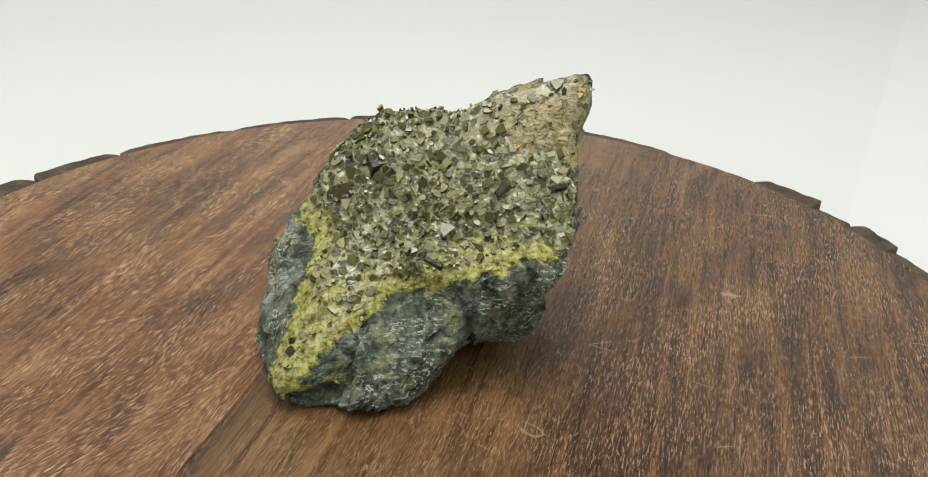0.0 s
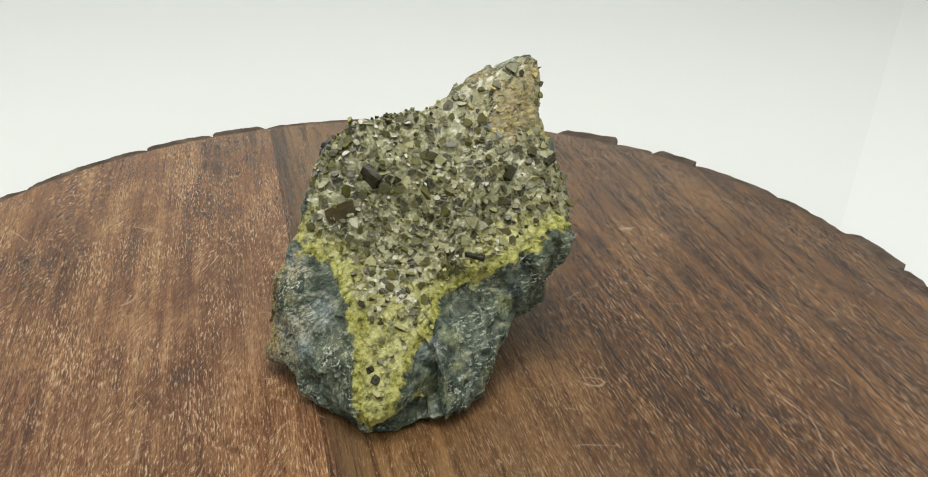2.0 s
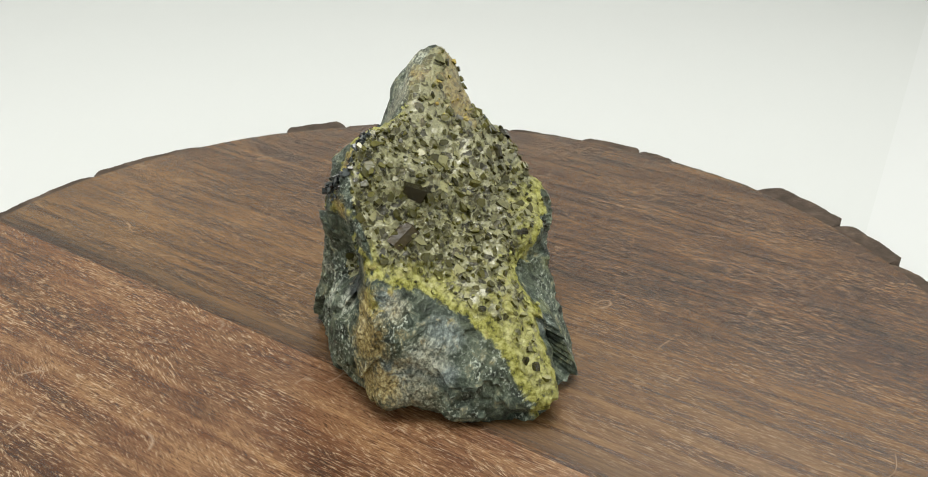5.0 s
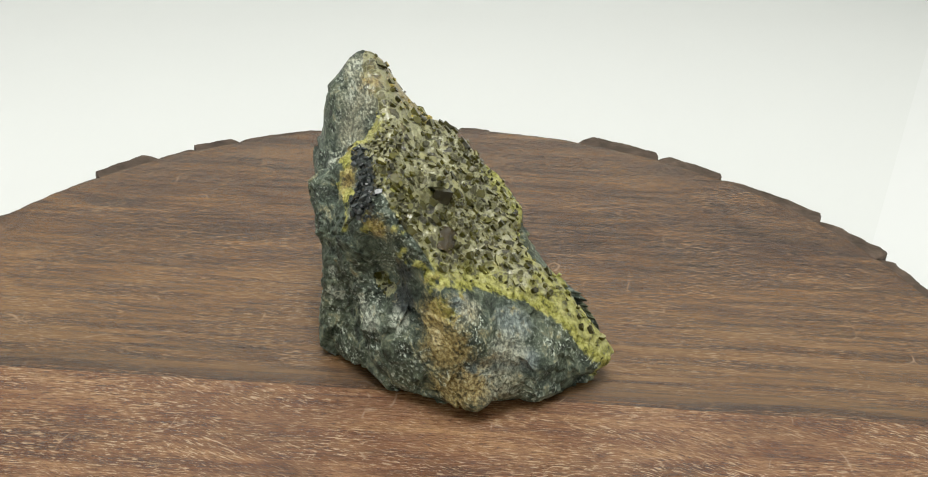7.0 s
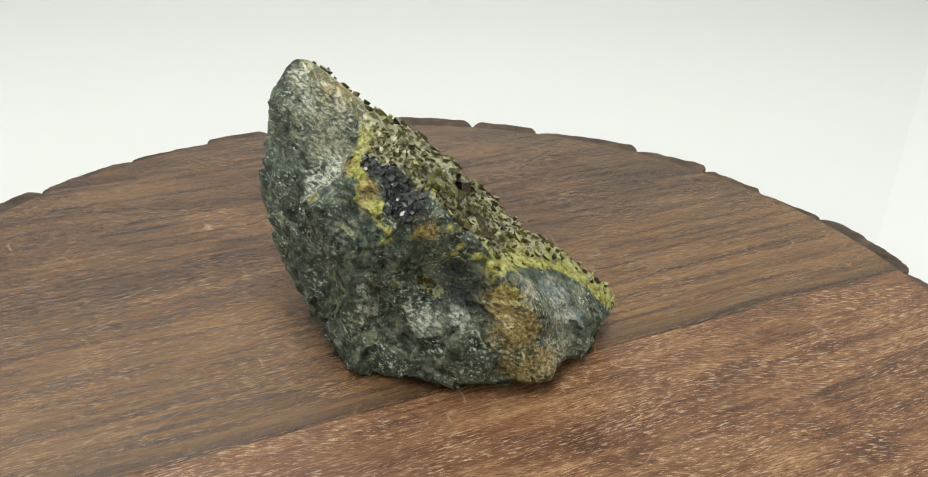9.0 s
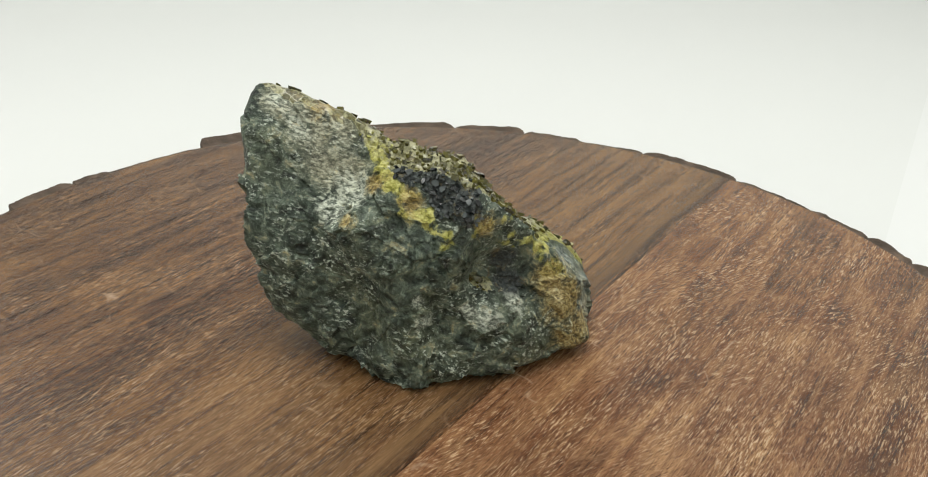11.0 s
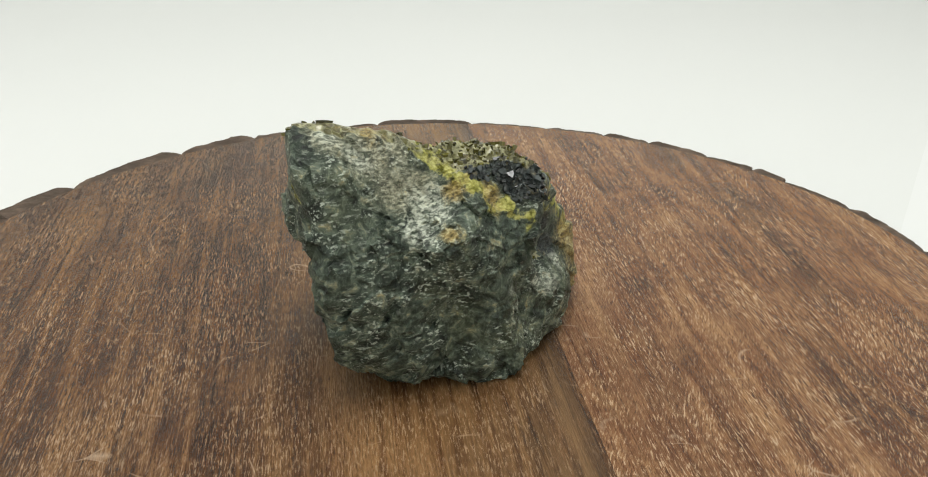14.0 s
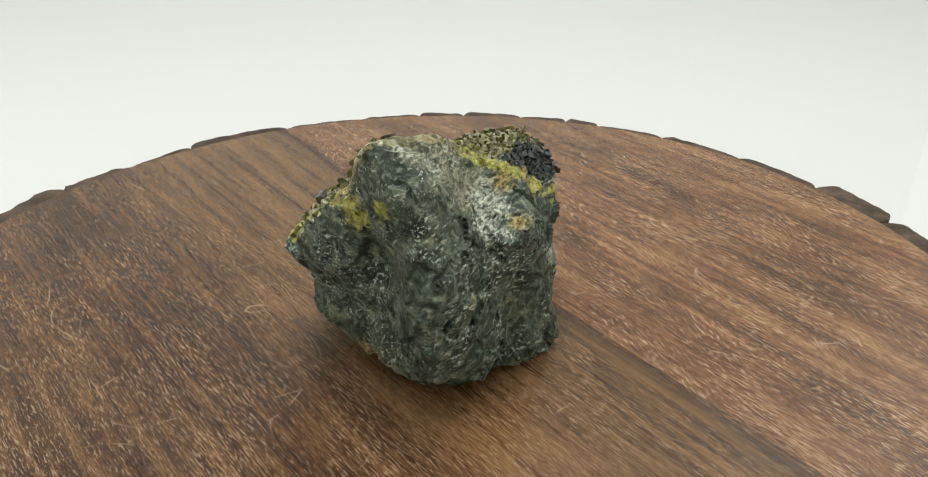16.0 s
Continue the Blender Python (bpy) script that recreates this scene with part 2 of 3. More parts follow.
# PALE and PALE_GRAIN: olive caps with overhead sheen partly put into the colour
PALE = crystal_material("pale_cap", (0.09, 0.088, 0.022), (0.37, 0.355, 0.155), 0.38, 0.7, 2.5, 0.4, 0.3)
OLIVE_GRAIN = crystal_material("olive_grain", (0.026, 0.025, 0.006), (0.15, 0.14, 0.032), 0.12, 0.8, 900)
PALE_GRAIN = crystal_material("pale_crust", (0.10, 0.098, 0.024), (0.37, 0.355, 0.155), 0.38, 0.7, 900, 0.5, 0.3)
LIME = crystal_material("lime_crust", (0.16, 0.163, 0.02), (0.54, 0.54, 0.18), 0.42, 0.5, 900, 0.85)
RUST = crystal_material("ochre_crust", (0.34, 0.22, 0.03), (0.62, 0.52, 0.15), 0.5, 0.5, 900, 0.8)
SMOKY = crystal_material("smoky_crystal", (0.010, 0.010, 0.005), (0.035, 0.031, 0.010), 0.16, 0.35, 2.5)
AMBER = crystal_material("amber_crystal", (0.022, 0.017, 0.006), (0.075, 0.052, 0.014), 0.16, 0.35, 2.5)
MILKY = crystal_material("milky_crystal", (0.16, 0.16, 0.13), (0.26, 0.26, 0.22), 0.25, 0.8, 2.5)
BLACK_GRAIN = crystal_material("black_grain", (0.006, 0.008, 0.009), (0.06, 0.072, 0.07), 0.22, 0.7, 900)


# ---- building helpers ----
def part(name, bm, material, parent, label=""):
    """Links a bmesh as one mesh under a thing or a part."""
    data = bpy.data.meshes.new(name)
    bm.to_mesh(data)
    bm.free()
    for m in (material if isinstance(material, (list, tuple)) else [material]):
        data.materials.append(m)
    ob = new(name, data)
    ob.parent = parent
    return tagged(ob, label)


def slab_mesh(outline, low, high, bevel):
    """A plate with that outline, its upper edges rounded."""
    bm = bmesh.new()
    vs = [bm.verts.new((x, y, low)) for x, y in outline]
    bottom = bm.faces.new(vs)
    if bottom.normal.z > 0 or sum(a[0] * b[1] - b[0] * a[1] for a, b in zip(outline, outline[1:] + outline[:1])) > 0:
        bottom.normal_flip()
    top = bmesh.ops.extrude_face_region(bm, geom=[bottom])
    up = [v for v in top["geom"] if isinstance(v, bmesh.types.BMVert)]
    bmesh.ops.translate(bm, verts=up, vec=(0, 0, high - low))
    rim = [e for e in bm.edges if all(abs(v.co.z - high) < 1e-6 for v in e.verts)]
    if bevel:
        bmesh.ops.bevel(bm, geom=rim, offset=bevel, segments=2, affect="EDGES", profile=0.5)
    bmesh.ops.recalc_face_normals(bm, faces=bm.faces)
    return bm


# ---- the room and the paper under the stand ----
def box(name, lo, hi, material, label, category):
    bm = bmesh.new()
    bmesh.ops.create_cube(bm, size=1)
    for v in bm.verts:
        v.co = [(a + b) / 2 + c * (b - a) for a, b, c in zip(lo, hi, v.co)]
    ob = part(name, bm, material, None)
    return tagged(ob, label, category, kind="structure")


box("floor", (-0.75, -0.85, -0.12), (0.75, 1.35, -0.02), PLASTER, "plain white base under the paper sweep", "floor")
box("wall_north", (-0.75, 1.35, -0.12), (0.75, 1.4, 1.3), PLASTER, "plain white fabric wall behind the paper", "wall")
box("wall_south", (-0.75, -0.9, -0.12), (0.75, -0.85, 1.3), PLASTER, "plain white fabric wall", "wall")
box("wall_west", (-0.8, -0.9, -0.12), (-0.75, 1.4, 1.3), PLASTER, "plain white fabric wall", "wall")
box("wall_east", (0.75, -0.9, -0.12), (0.8, 1.4, 1.3), PLASTER, "plain white fabric wall", "wall")
box("ceiling", (-0.75, -0.85, 1.3), (0.75, 1.35, 1.35), PLASTER, "plain white fabric ceiling", "ceiling")


def paper_sweep():
    """A sheet of white paper that lies flat and sweeps up behind."""
    bm = bmesh.new()
    line = [(-0.8 + 0.1 * i, 0.0) for i in range(17)]
    line += [(0.8 + 0.45 * math.sin(a), 0.45 - 0.45 * math.cos(a)) for a in [radians(6 * i) for i in range(1, 16)]]
    line += [(1.25, 0.45 + 0.1 * i) for i in range(1, 8)]
    cols = 25
    layers = []
    for lift in (0.0, -0.003):
        layers.append([[bm.verts.new((-0.72 + 1.44 * k / (cols - 1), y - lift * min(1, z * 4), z + lift * max(0, 1 - z * 4))) for k in range(cols)] for y, z in line])
    for rows, flip in zip(layers, (False, True)):
        for a, b in zip(rows, rows[1:]):
            for k in range(cols - 1):
                quad = (a[k], a[k + 1], b[k + 1], b[k])
                bm.faces.new(quad[::-1] if flip else quad)
    for fc in bm.faces:
        fc.smooth = True
    ob = part("backdrop", bm, PAPER, None)
    return tagged(ob, "smooth white paper sheet sweeping up behind the stand", "backdrop", kind="structure")


paper_sweep()


def lit_side_sheet():
    """An added sheet beside the stand; its whiter colour stands in for brighter light on the first."""
    outline = [(0.182, 0.050), (0.70, 0.050), (0.70, 0.79), (0.597, 0.79)]
    bm = slab_mesh(outline, 0.0001, 0.0003, 0)
    ob = part("backdrop", bm, LIT_PAPER, None)
    return tagged(ob, "added white sheet, backdrop's brighter right side painted as whiter paper", "backdrop", kind="structure")


lit_side_sheet()


# ---- the turning wooden stand ----
def rim_radius(a):
    """The stand's outer edge, in metres, at the angle a."""
    return 0.21445 + 0.0052 * math.cos(a) + 0.0013 * math.sin(a) + 0.0032 * math.cos(2 * a) - 0.0010 * math.cos(3 * a)


def joint_side(x, y):
    """Positive on the paler board's side of the glued joint."""
    c, s = math.cos(radians(GRAIN)), math.sin(radians(GRAIN))
    return -(x + 0.0373) * s + y * c


# the bark's pieces: where each begins, degrees round the stand, and how far its two ends stand proud, millimetres
BARK_PIECES = ((-178, 0, -1), (-168, 0, 3), (-163, 1, -2), (-156, 0, 2), (-147, -1, 2), (-140, -1, -2), (-131, -2, -1), (-119, 1, 3), (-104, 0, -5),
               (-94, 0, 1), (-85, 5, 0), (-74, 7, 0), (-58, 4, 6), (-48, 7, 10), (-35.5, -2, -4), (-22, 0, 1), (-17, 2, 3), (-8, -4, 0), (3, 0, 0),
               (16, 4, 5), (22.5, 0, -2), (28, 7, 3), (37, -3, -3), (50, -1, 2), (66, 0, -1), (82, 2, 3), (90, 1, 2), (100, 1, -1), (118, -1, 1),
               (135, 3, 5), (147, 7, 8), (158, 0, 1), (170, -1, 1), (182, 0, 0))


def build_stand():
    stand = tagged(new("wooden_stand"), "round brown wooden slice with dark bark edge, turning", "stand")
    stand.location = (0, 0, STAND_TOP)
    steps = 720
    ring = []
    for i in range(steps):
        a = 2 * math.pi * i / steps
        r = rim_radius(a) - 0.0065 + 0.0006 * noise.noise((9 * math.cos(a), 9 * math.sin(a), 3.0)) + 0.0003 * noise.noise((60 * math.cos(a), 60 * math.sin(a), 5.0))
        ring.append((r * math.cos(a), r * math.sin(a)))
    for sign, material, label in ((1, WOOD_RED, "reddish brown board with pale grain flecks"), (-1, WOOD_DARK, "darker brown board with streaked grain")):
        side = [p for p in ring if joint_side(*p) * sign > 0.00003]
        k = next(i for i in range(len(side)) if math.dist(side[i - 1], side[i]) > 0.02)
        side = side[k:] + side[:k]
        c, s = math.cos(radians(GRAIN)), math.sin(radians(GRAIN))
        ends = []
        for x, y in (side[0], side[-1]):
            off = joint_side(x, y) - sign * 0.000002
            ends.append((x + off * s, y - off * c))
        side = [ends[0], *side, ends[1]]
        part("board", slab_mesh(side, -STAND_TOP, 0.0, 0), material, stand, label)
    rng = random.Random(8)
    for (at, begin, end), (after, *_) in zip(BARK_PIECES, BARK_PIECES[1:]):
        span = after - at
        n = max(6, int(span * 3))
        low, high, skirt = [], [], []
        seed = rng.uniform(0, 50)
        for i in range(n + 1):
            q = i / n
            a = radians(at + span * q * 0.985)
            edge = min(1.0, 9 * q, 9 * (1 - q)) ** 0.6
            bumpy = 0.0011 * noise.noise((seed, 40 * a, 0.3)) + 0.0006 * noise.noise((seed, 150 * a, 7.0))
            r0 = rim_radius(a) - 0.0068
            out = (begin + (end - begin) * q) / 1000
            r1 = rim_radius(a) + (out + bumpy) * edge - 0.0035 * (1 - edge)
            low.append((r0 * math.cos(a), r0 * math.sin(a)))
            high.append((r1 * math.cos(a), r1 * math.sin(a)))
            r2 = r1 - 0.002
            skirt.append((r2 * math.cos(a), r2 * math.sin(a)))
        bm = bmesh.new()
        top = -0.0003 - rng.uniform(0, 0.0006)
        loops = []
        for pts, z in ((low, -STAND_TOP + 0.0005), (low, top), (skirt, top + 0.0003), (high, top - 0.0006), (high, -0.012), (skirt, -STAND_TOP + 0.0005)):
            loops.append([bm.verts.new((x, y, z)) for x, y in pts])
        for k in range(len(loops)):
            a, b = loops[k], loops[(k + 1) % len(loops)]
            for i in range(n):
                bm.faces.new((a[i], a[i + 1], b[i + 1], b[i]))
        bm.faces.new([l[0] for l in loops])
        bm.faces.new([l[-1] for l in reversed(loops)])
        bmesh.ops.recalc_face_normals(bm, faces=bm.faces)
        part("bark_piece", bm, BARK, stand)
    return stand


stand = build_stand()

# ---- the rock ----
HEART = np.array((0.0, 0.0042, 0.02934))
# fracture planes: each is a direction divided by its distance from the heart, per metre
PLANES = np.array([
    0.75, -21.11, 23.18,
    -5.82, -2.43, 3.38,
    -17.90, 16.39, 5.11,
    -14.95, -18.47, 23.05,
    0.52, 22.57, 15.63,
    -3.14, -15.71, -2.84,
    -17.88, -5.60, 5.99,
    -7.06, -13.99, -6.26,
    -2.87, -23.37, 14.34,
    -13.20, 22.57, 2.82,
    19.07, 0.30, 3.58,
    -6.84, -18.90, 23.68,
    4.04, 26.33, -3.80,
    10.05, -15.83, -6.08,
    -18.38, 14.81, 2.59,
    12.89, 8.71, -11.83,
    18.93, -2.19, -6.73,
    3.80, -2.70, -7.91,
    19.33, -2.21, -7.03,
    -7.29, 2.00, -22.71,
    7.19, 7.87, -18.19,
    7.54, -4.48, -26.74,
    4.50, -19.26, 17.60,
    -14.84, 3.84, 15.94,
    -6.06, -5.00, -22.03,
    -4.99, -17.53, 18.00,
    1.53, 25.96, 7.03,
    18.90, -2.21, -6.70,
    -9.33, -6.40, -10.16,
    -2.56, 10.47, -22.64,
]).reshape(-1, 3)
# hollows and bosses: direction, sharpness, height
BOSSES = np.array([
    0.640, 0.219, 0.737, 25.797, 0.160,
    0.454, 0.288, 0.843, 20.974, -0.031,
    0.046, -0.085, 0.995, 22.737, -0.190,
    -0.212, -0.688, 0.694, 17.736, -0.238,
    -0.900, 0.401, 0.173, 21.962, -0.188,
    0.577, 0.382, 0.722, 21.944, 0.121,
    -0.096, -0.995, 0.018, 20.442, -0.257,
    0.222, 0.969, -0.110, 10.923, -0.149,
    0.292, -0.740, -0.606, 20.537, -0.244,
    -0.093, -0.978, 0.186, 3.044, 0.132,
    0.362, 0.770, 0.525, 9.194, 0.190,
    0.585, -0.434, 0.686, 20.616, 0.162,
    -0.532, 0.808, -0.253, 19.728, -0.100,
    0.976, -0.162, -0.147, 16.056, -0.238,
    -0.570, -0.790, -0.224, 23.967, 0.232,
    -0.062, 0.780, -0.623, 21.618, 0.122,
    0.513, -0.848, -0.135, 21.204, -0.273,
    -0.314, 0.105, -0.944, 7.582, -0.147,
]).reshape(-1, 5)
FACE_AT = np.array((-0.00107, -0.01994, 0.04796))
FACE_OUT = np.array((-0.2107, -0.6207, 0.7552))
FACE_X = np.array((0.9469, -0.3215, 0.0))
FACE_Y = np.array((0.2428, 0.7151, 0.6555))
# the crystal-covered face's outline on its own plane, millimetres
FACE_EDGE = [(33, 70), (50, 70), (48, 33), (52, 9), (50, 0), (33, -1), (25, -8), (7, -17), (-4, -22), (-9, -31), (-22, -51), (-29, -64),
             (-36, -57), (-31, -34), (-31, -27), (-39, -9), (-49, 1), (-46, 26), (-33, 40), (-15, 50), (-3, 48), (1, 54), (16, 60)]


# a small nub and the notch beside it on the face's upper edge: millimetres, sharpness, height
KNOBS = [(2, 12.5, 74, 420, 0.06), (9, 10.5, 73, 500, -0.035), (57, 10, 84, 500, 0.04), (51.8, 13, 86.8, 400, 0.05), (51.8, 13, 86.8, 110,
         -0.011), (39.4, 20.3, 84.7, 250, 0.0), (-45.1, -55.7, 12.4, 250, 0.072), (-43.8, -57.3, 8.2, 600, 0.033), (-58.5, -4.5, 5.4, 300,
         0.041), (46.7, 4.2, 72.4, 250, 0.001), (22.1, 7.7, 71.1, 250, -0.019), (42.6, 32.1, 62.2, 200, 0.036), (35.7, 28.9, 46.8, 120,
         0.04)]
# how the block swells or shrinks along directions spread evenly round it, from its top down
SWELL = np.array([-0.06, 0.197, 0.033, -0.011, 0.047, 0.023, 0.031, 0.004, 0.085, -0.025, -0.067, -0.013, 0.106, -0.175, -0.018, -0.008,
         -0.052, 0.036, 0.051, 0.034, -0.167, 0.09, 0.002, -0.017, 0.067, 0.002, -0.03, 0.031, 0.028, 0.007, -0.029, -0.188, -0.149, 0.062,
         -0.099, -0.087, -0.014, -0.118, 0.01, 0.066, -0.032, 0.105, -0.001, 0.104, -0.055, -0.025, -0.02, 0.041, 0.026, -0.14, 0.01, 0.009,
         -0.128, 0.077, 0.025, -0.043, 0.005, 0.187, -0.079, 0.021, 0.05, -0.053, 0.006, 0.037, -0.044, 0.004, -0.018, -0.033, 0.092,
         -0.024, -0.056, -0.011, -0.015, -0.034, -0.006, 0.005, -0.037, 0.076, -0.031, -0, -0.006, -0.013, 0.071, 0.012, 0.033, -0.023,
         -0.046, 0.082, -0.006, -0.103, 0.001, -0.002, -0.004, 0, -0.001, -0])
COUNT = np.arange(len(SWELL)) + 0.5
LEVEL = 1 - 2 * COUNT / len(SWELL)
ROUND = np.sqrt(1 - LEVEL ** 2)
SWELL_WAY = np.stack([ROUND * np.cos(COUNT * math.pi * (3 - 5 ** 0.5)), ROUND * np.sin(COUNT * math.pi * (3 - 5 ** 0.5)), LEVEL], 1)


def grown(u):
    """How far the block swells along unit directions u."""
    g = 1 + np.exp(-30 * (1 - u @ SWELL_WAY.T)) @ SWELL
    for x, y, z, sharp, high in KNOBS[2:]:
        d = np.array((x, y, z)) / 1000 - HEART
        g = g + high * np.exp(-sharp * (1 - u @ (d / np.linalg.norm(d))))
    return g


def rock_radius(u):
    """Distance from the heart to the broken surface along unit directions u."""
    m = np.maximum(u @ PLANES.T, 1e-6)
    r = (m ** 18).sum(1) ** (-1 / 18)
    for x, y, z, sharp, high in KNOBS[:2]:
        d = np.array((x, y, z)) / 1000 - HEART
        r = r * (1 + high * np.exp(-sharp * (1 - u @ (d / np.linalg.norm(d)))))
    return r * grown(u) * (1 + (np.exp(-BOSSES[:, 3] * (1 - u @ BOSSES[:, :3].T)) * BOSSES[:, 4]).sum(1))


TABLE = np.random.RandomState(5).permutation(256)
TABLE = np.concatenate([TABLE, TABLE, TABLE])
SLOPES = np.random.RandomState(6).normal(size=(256, 3))
SLOPES /= np.linalg.norm(SLOPES, axis=1)[:, None]


def perlin(p):
    """Gradient noise at points p, about -0.7 to 0.7."""
    cell = np.floor(p).astype(int)
    f = p - cell
    cell &= 255
    w = f * f * f * (f * (f * 6 - 15) + 10)
    total = np.zeros(len(p))
    for dx in (0, 1):
        for dy in (0, 1):
            for dz in (0, 1):
                h = TABLE[TABLE[TABLE[cell[:, 0] + dx] + cell[:, 1] + dy] + cell[:, 2] + dz]
                dot = (SLOPES[h] * (f - (dx, dy, dz))).sum(1)
                total += dot * np.where(dx, w[:, 0], 1 - w[:, 0]) * np.where(dy, w[:, 1], 1 - w[:, 1]) * np.where(dz, w[:, 2], 1 - w[:, 2])
    return total


def fractal(p, octaves=4, gain=0.5):
    return sum(perlin(p * 2.03 ** k + 17.3 * k) * gain ** k for k in range(octaves))


def edge_distance(q, poly):
    """Signed distance of plane points q to a closed outline: positive inside."""
    poly = np.array(poly, float)
    best = np.full(len(q), 1e9)
    inside = np.zeros(len(q), bool)
    for a, b in zip(poly, np.roll(poly, -1, 0)):
        ab = b - a
        k = np.clip(((q - a) @ ab) / (ab @ ab), 0, 1)
        best = np.minimum(best, np.hypot(*(q - a - k[:, None] * ab).T))
        cross = ((a[1] > q[:, 1]) != (b[1] > q[:, 1]))
        with np.errstate(divide="ignore", invalid="ignore"):
            inside ^= cross & (q[:, 0] < (b[0] - a[0]) * (q[:, 1] - a[1]) / (b[1] - a[1]) + a[0])
    return np.where(inside, best, -best)


def face_coords(p):
    d = p - FACE_AT
    return np.stack([d @ FACE_X, d @ FACE_Y], -1) * 1000, d @ FACE_OUT


def chips(p, count, seed, tilt):
    """Small fracture facets: each point takes the slope of its nearest seed."""
    rs = np.random.RandomState(seed)
    seeds = p[rs.choice(len(p), count, replace=False)]
    slope = rs.normal(size=(count, 3)) * tilt
    out = np.empty(len(p))
    for i in range(0, len(p), 8000):
        q = p[i:i + 8000]
        near = ((q[:, None] - seeds[None]) ** 2).sum(2).argmin(1)
        out[i:i + 8000] = ((q - seeds[near]) * slope[near]).sum(1)
    return out


def rock_surface(u):
    """Points of the rough surface along u, and the signed depth inside the crystal face."""
    r = rock_radius(u)
    p = HEART + u * r[:, None]
    q, depth = face_coords(HEART + u * (r / grown(u))[:, None])
    inside = edge_distance(q, FACE_EDGE) + 3.0 * fractal(p * 130, 3)
    side = np.cross(u, (0.3, 0.5, 0.8))
    side /= np.linalg.norm(side, axis=1)[:, None]
    other = np.cross(u, side)
    step = 0.03
    legs = []
    for way in (side, other):
        v = u + step * way
        v /= np.linalg.norm(v, axis=1)[:, None]
        legs.append(HEART + v * rock_radius(v)[:, None] - p)
    out = np.cross(legs[0], legs[1])
    out *= np.sign((out * u).sum(1))[:, None] / np.linalg.norm(out, axis=1)[:, None]
    inside = np.where(out @ FACE_OUT > 0.42 - 0.1 * (q[:, 1] > 40) + 0.25 * fractal(p * 160, 2), inside, -30)
    crust = 1 / (1 + np.exp(-(inside - 2.5) / 0.8))
    rough = 0.0019 * fractal(p * 75, 4) + 0.0030 * crust * fractal(p * 210 + 3, 3) + 0.0006 * np.abs(fractal(p * 300, 4, 0.6)) - 0.0012 * crust
    rough += (chips(p, 90, 21, 0.06) + chips(p, 420, 3, 0.15)) * (1 - crust) + chips(p, 2600, 9, 0.12)
    # less where the surface runs nearly along u
    r = r + rough * np.clip(1.25 * (out * u).sum(1), 0.2, 1)
    return HEART + u * r[:, None], inside, crust


# stains: centre and reach, millimetres, in the rock's own space
STAINS = {
    "lime": [(-27, -53, 11, 4), (-42, -50, 12, 6), (-44, -51, 7, 5), (-39, -53, 9, 5), (-40, -47, 17, 6), (-36, -48, 19, 6), (53, 21, 69, 4), (50, 8, 65, 6), (47, -2, 67, 4), (36, -1, 73, 3), (44, 8, 78, 3)],
    "palegreen": [(-24, -52, 12, 7), (-13, -42, 22, 5), (-15, -47, 15, 4), (9, -38, 26, 4), (19, -30, 24, 4), (37, -11, 18, 5), (-4, -49, 10, 4)],
    "tan": [(-56, -12, 12, 8), (-52, -15, 22, 7), (-48, -3, 35, 5), (30, 23, 78, 9), (26, 29, 70, 8), (19, 28, 69, 9), (43, 21, 84, 7), (21, 18, 78, 7)],
    "ochre": [(48, 10, 83, 6), (41, 7, 80, 7), (-58, -3, 13, 7), (-52, 5, 25, 10), (-47, 7, 32, 8), (29, 18, 82, 5), (11, 38, 54, 3), (-56, 3, 10, 9), (37, 2, 9, 5), (38, 4, 77, 11), (30, 0, 71, 8), (45, 2, 72, 7), (-6, 29, 61, 4), (6, 28, 64, 4), (-28, 23, 55, 4)],
    "slate": [(-45, -18, 28, 7), (-52, -21, 19, 5), (-22, -44, 24, 6), (-48, -1, 37, 5), (22, 9, 78, 5), (-54, -6, 14, 9), (-50, -14, 20, 8)],
    "pale": [(13, 33, 62, 7), (19, 31, 66, 7), (21, 37, 58, 8), (-31, 26, 23, 5), (-26, 29, 26, 4), (-37, 17, 27, 4), (-14, 37, 23, 4), (-12, 38, 31, 3), (-35, 18, 28, 3), (13, 29, 66, 5), (-50, 7, 26, 3), (-49, 7, 28, 3), (-55, -8, 16, 3), (-53, -14, 13, 3), (43, 21, 84, 5), (34, 24, 78, 6), (26, 19, 80, 5)],
    "black": [(-12, 24, 66, 6), (-20, 22, 66, 6), (-23, 26, 60, 6), (-3, 24, 67, 5), (-16, 26, 62, 6), (-34, 15, 42, 5), (-35, 15, 33, 6)],
}


# the lime vein that winds over the back of the rock, millimetres
VEIN = [(10, 18, 74), (6, 25, 67), (1, 28, 64), (-6, 29, 61), (-14, 31, 56), (-20, 31, 53), (-29, 23, 54), (-36, 14, 51), (-41, 9, 44), (-48, 6, 34)]
# the olive ledge above the vein
LEDGE = [(9, 16, 75), (3, 19, 72), (-4, 19.5, 71), (-11, 18.5, 71), (-17, 18, 70), (-24, 15, 67), (-30, 12, 62)]


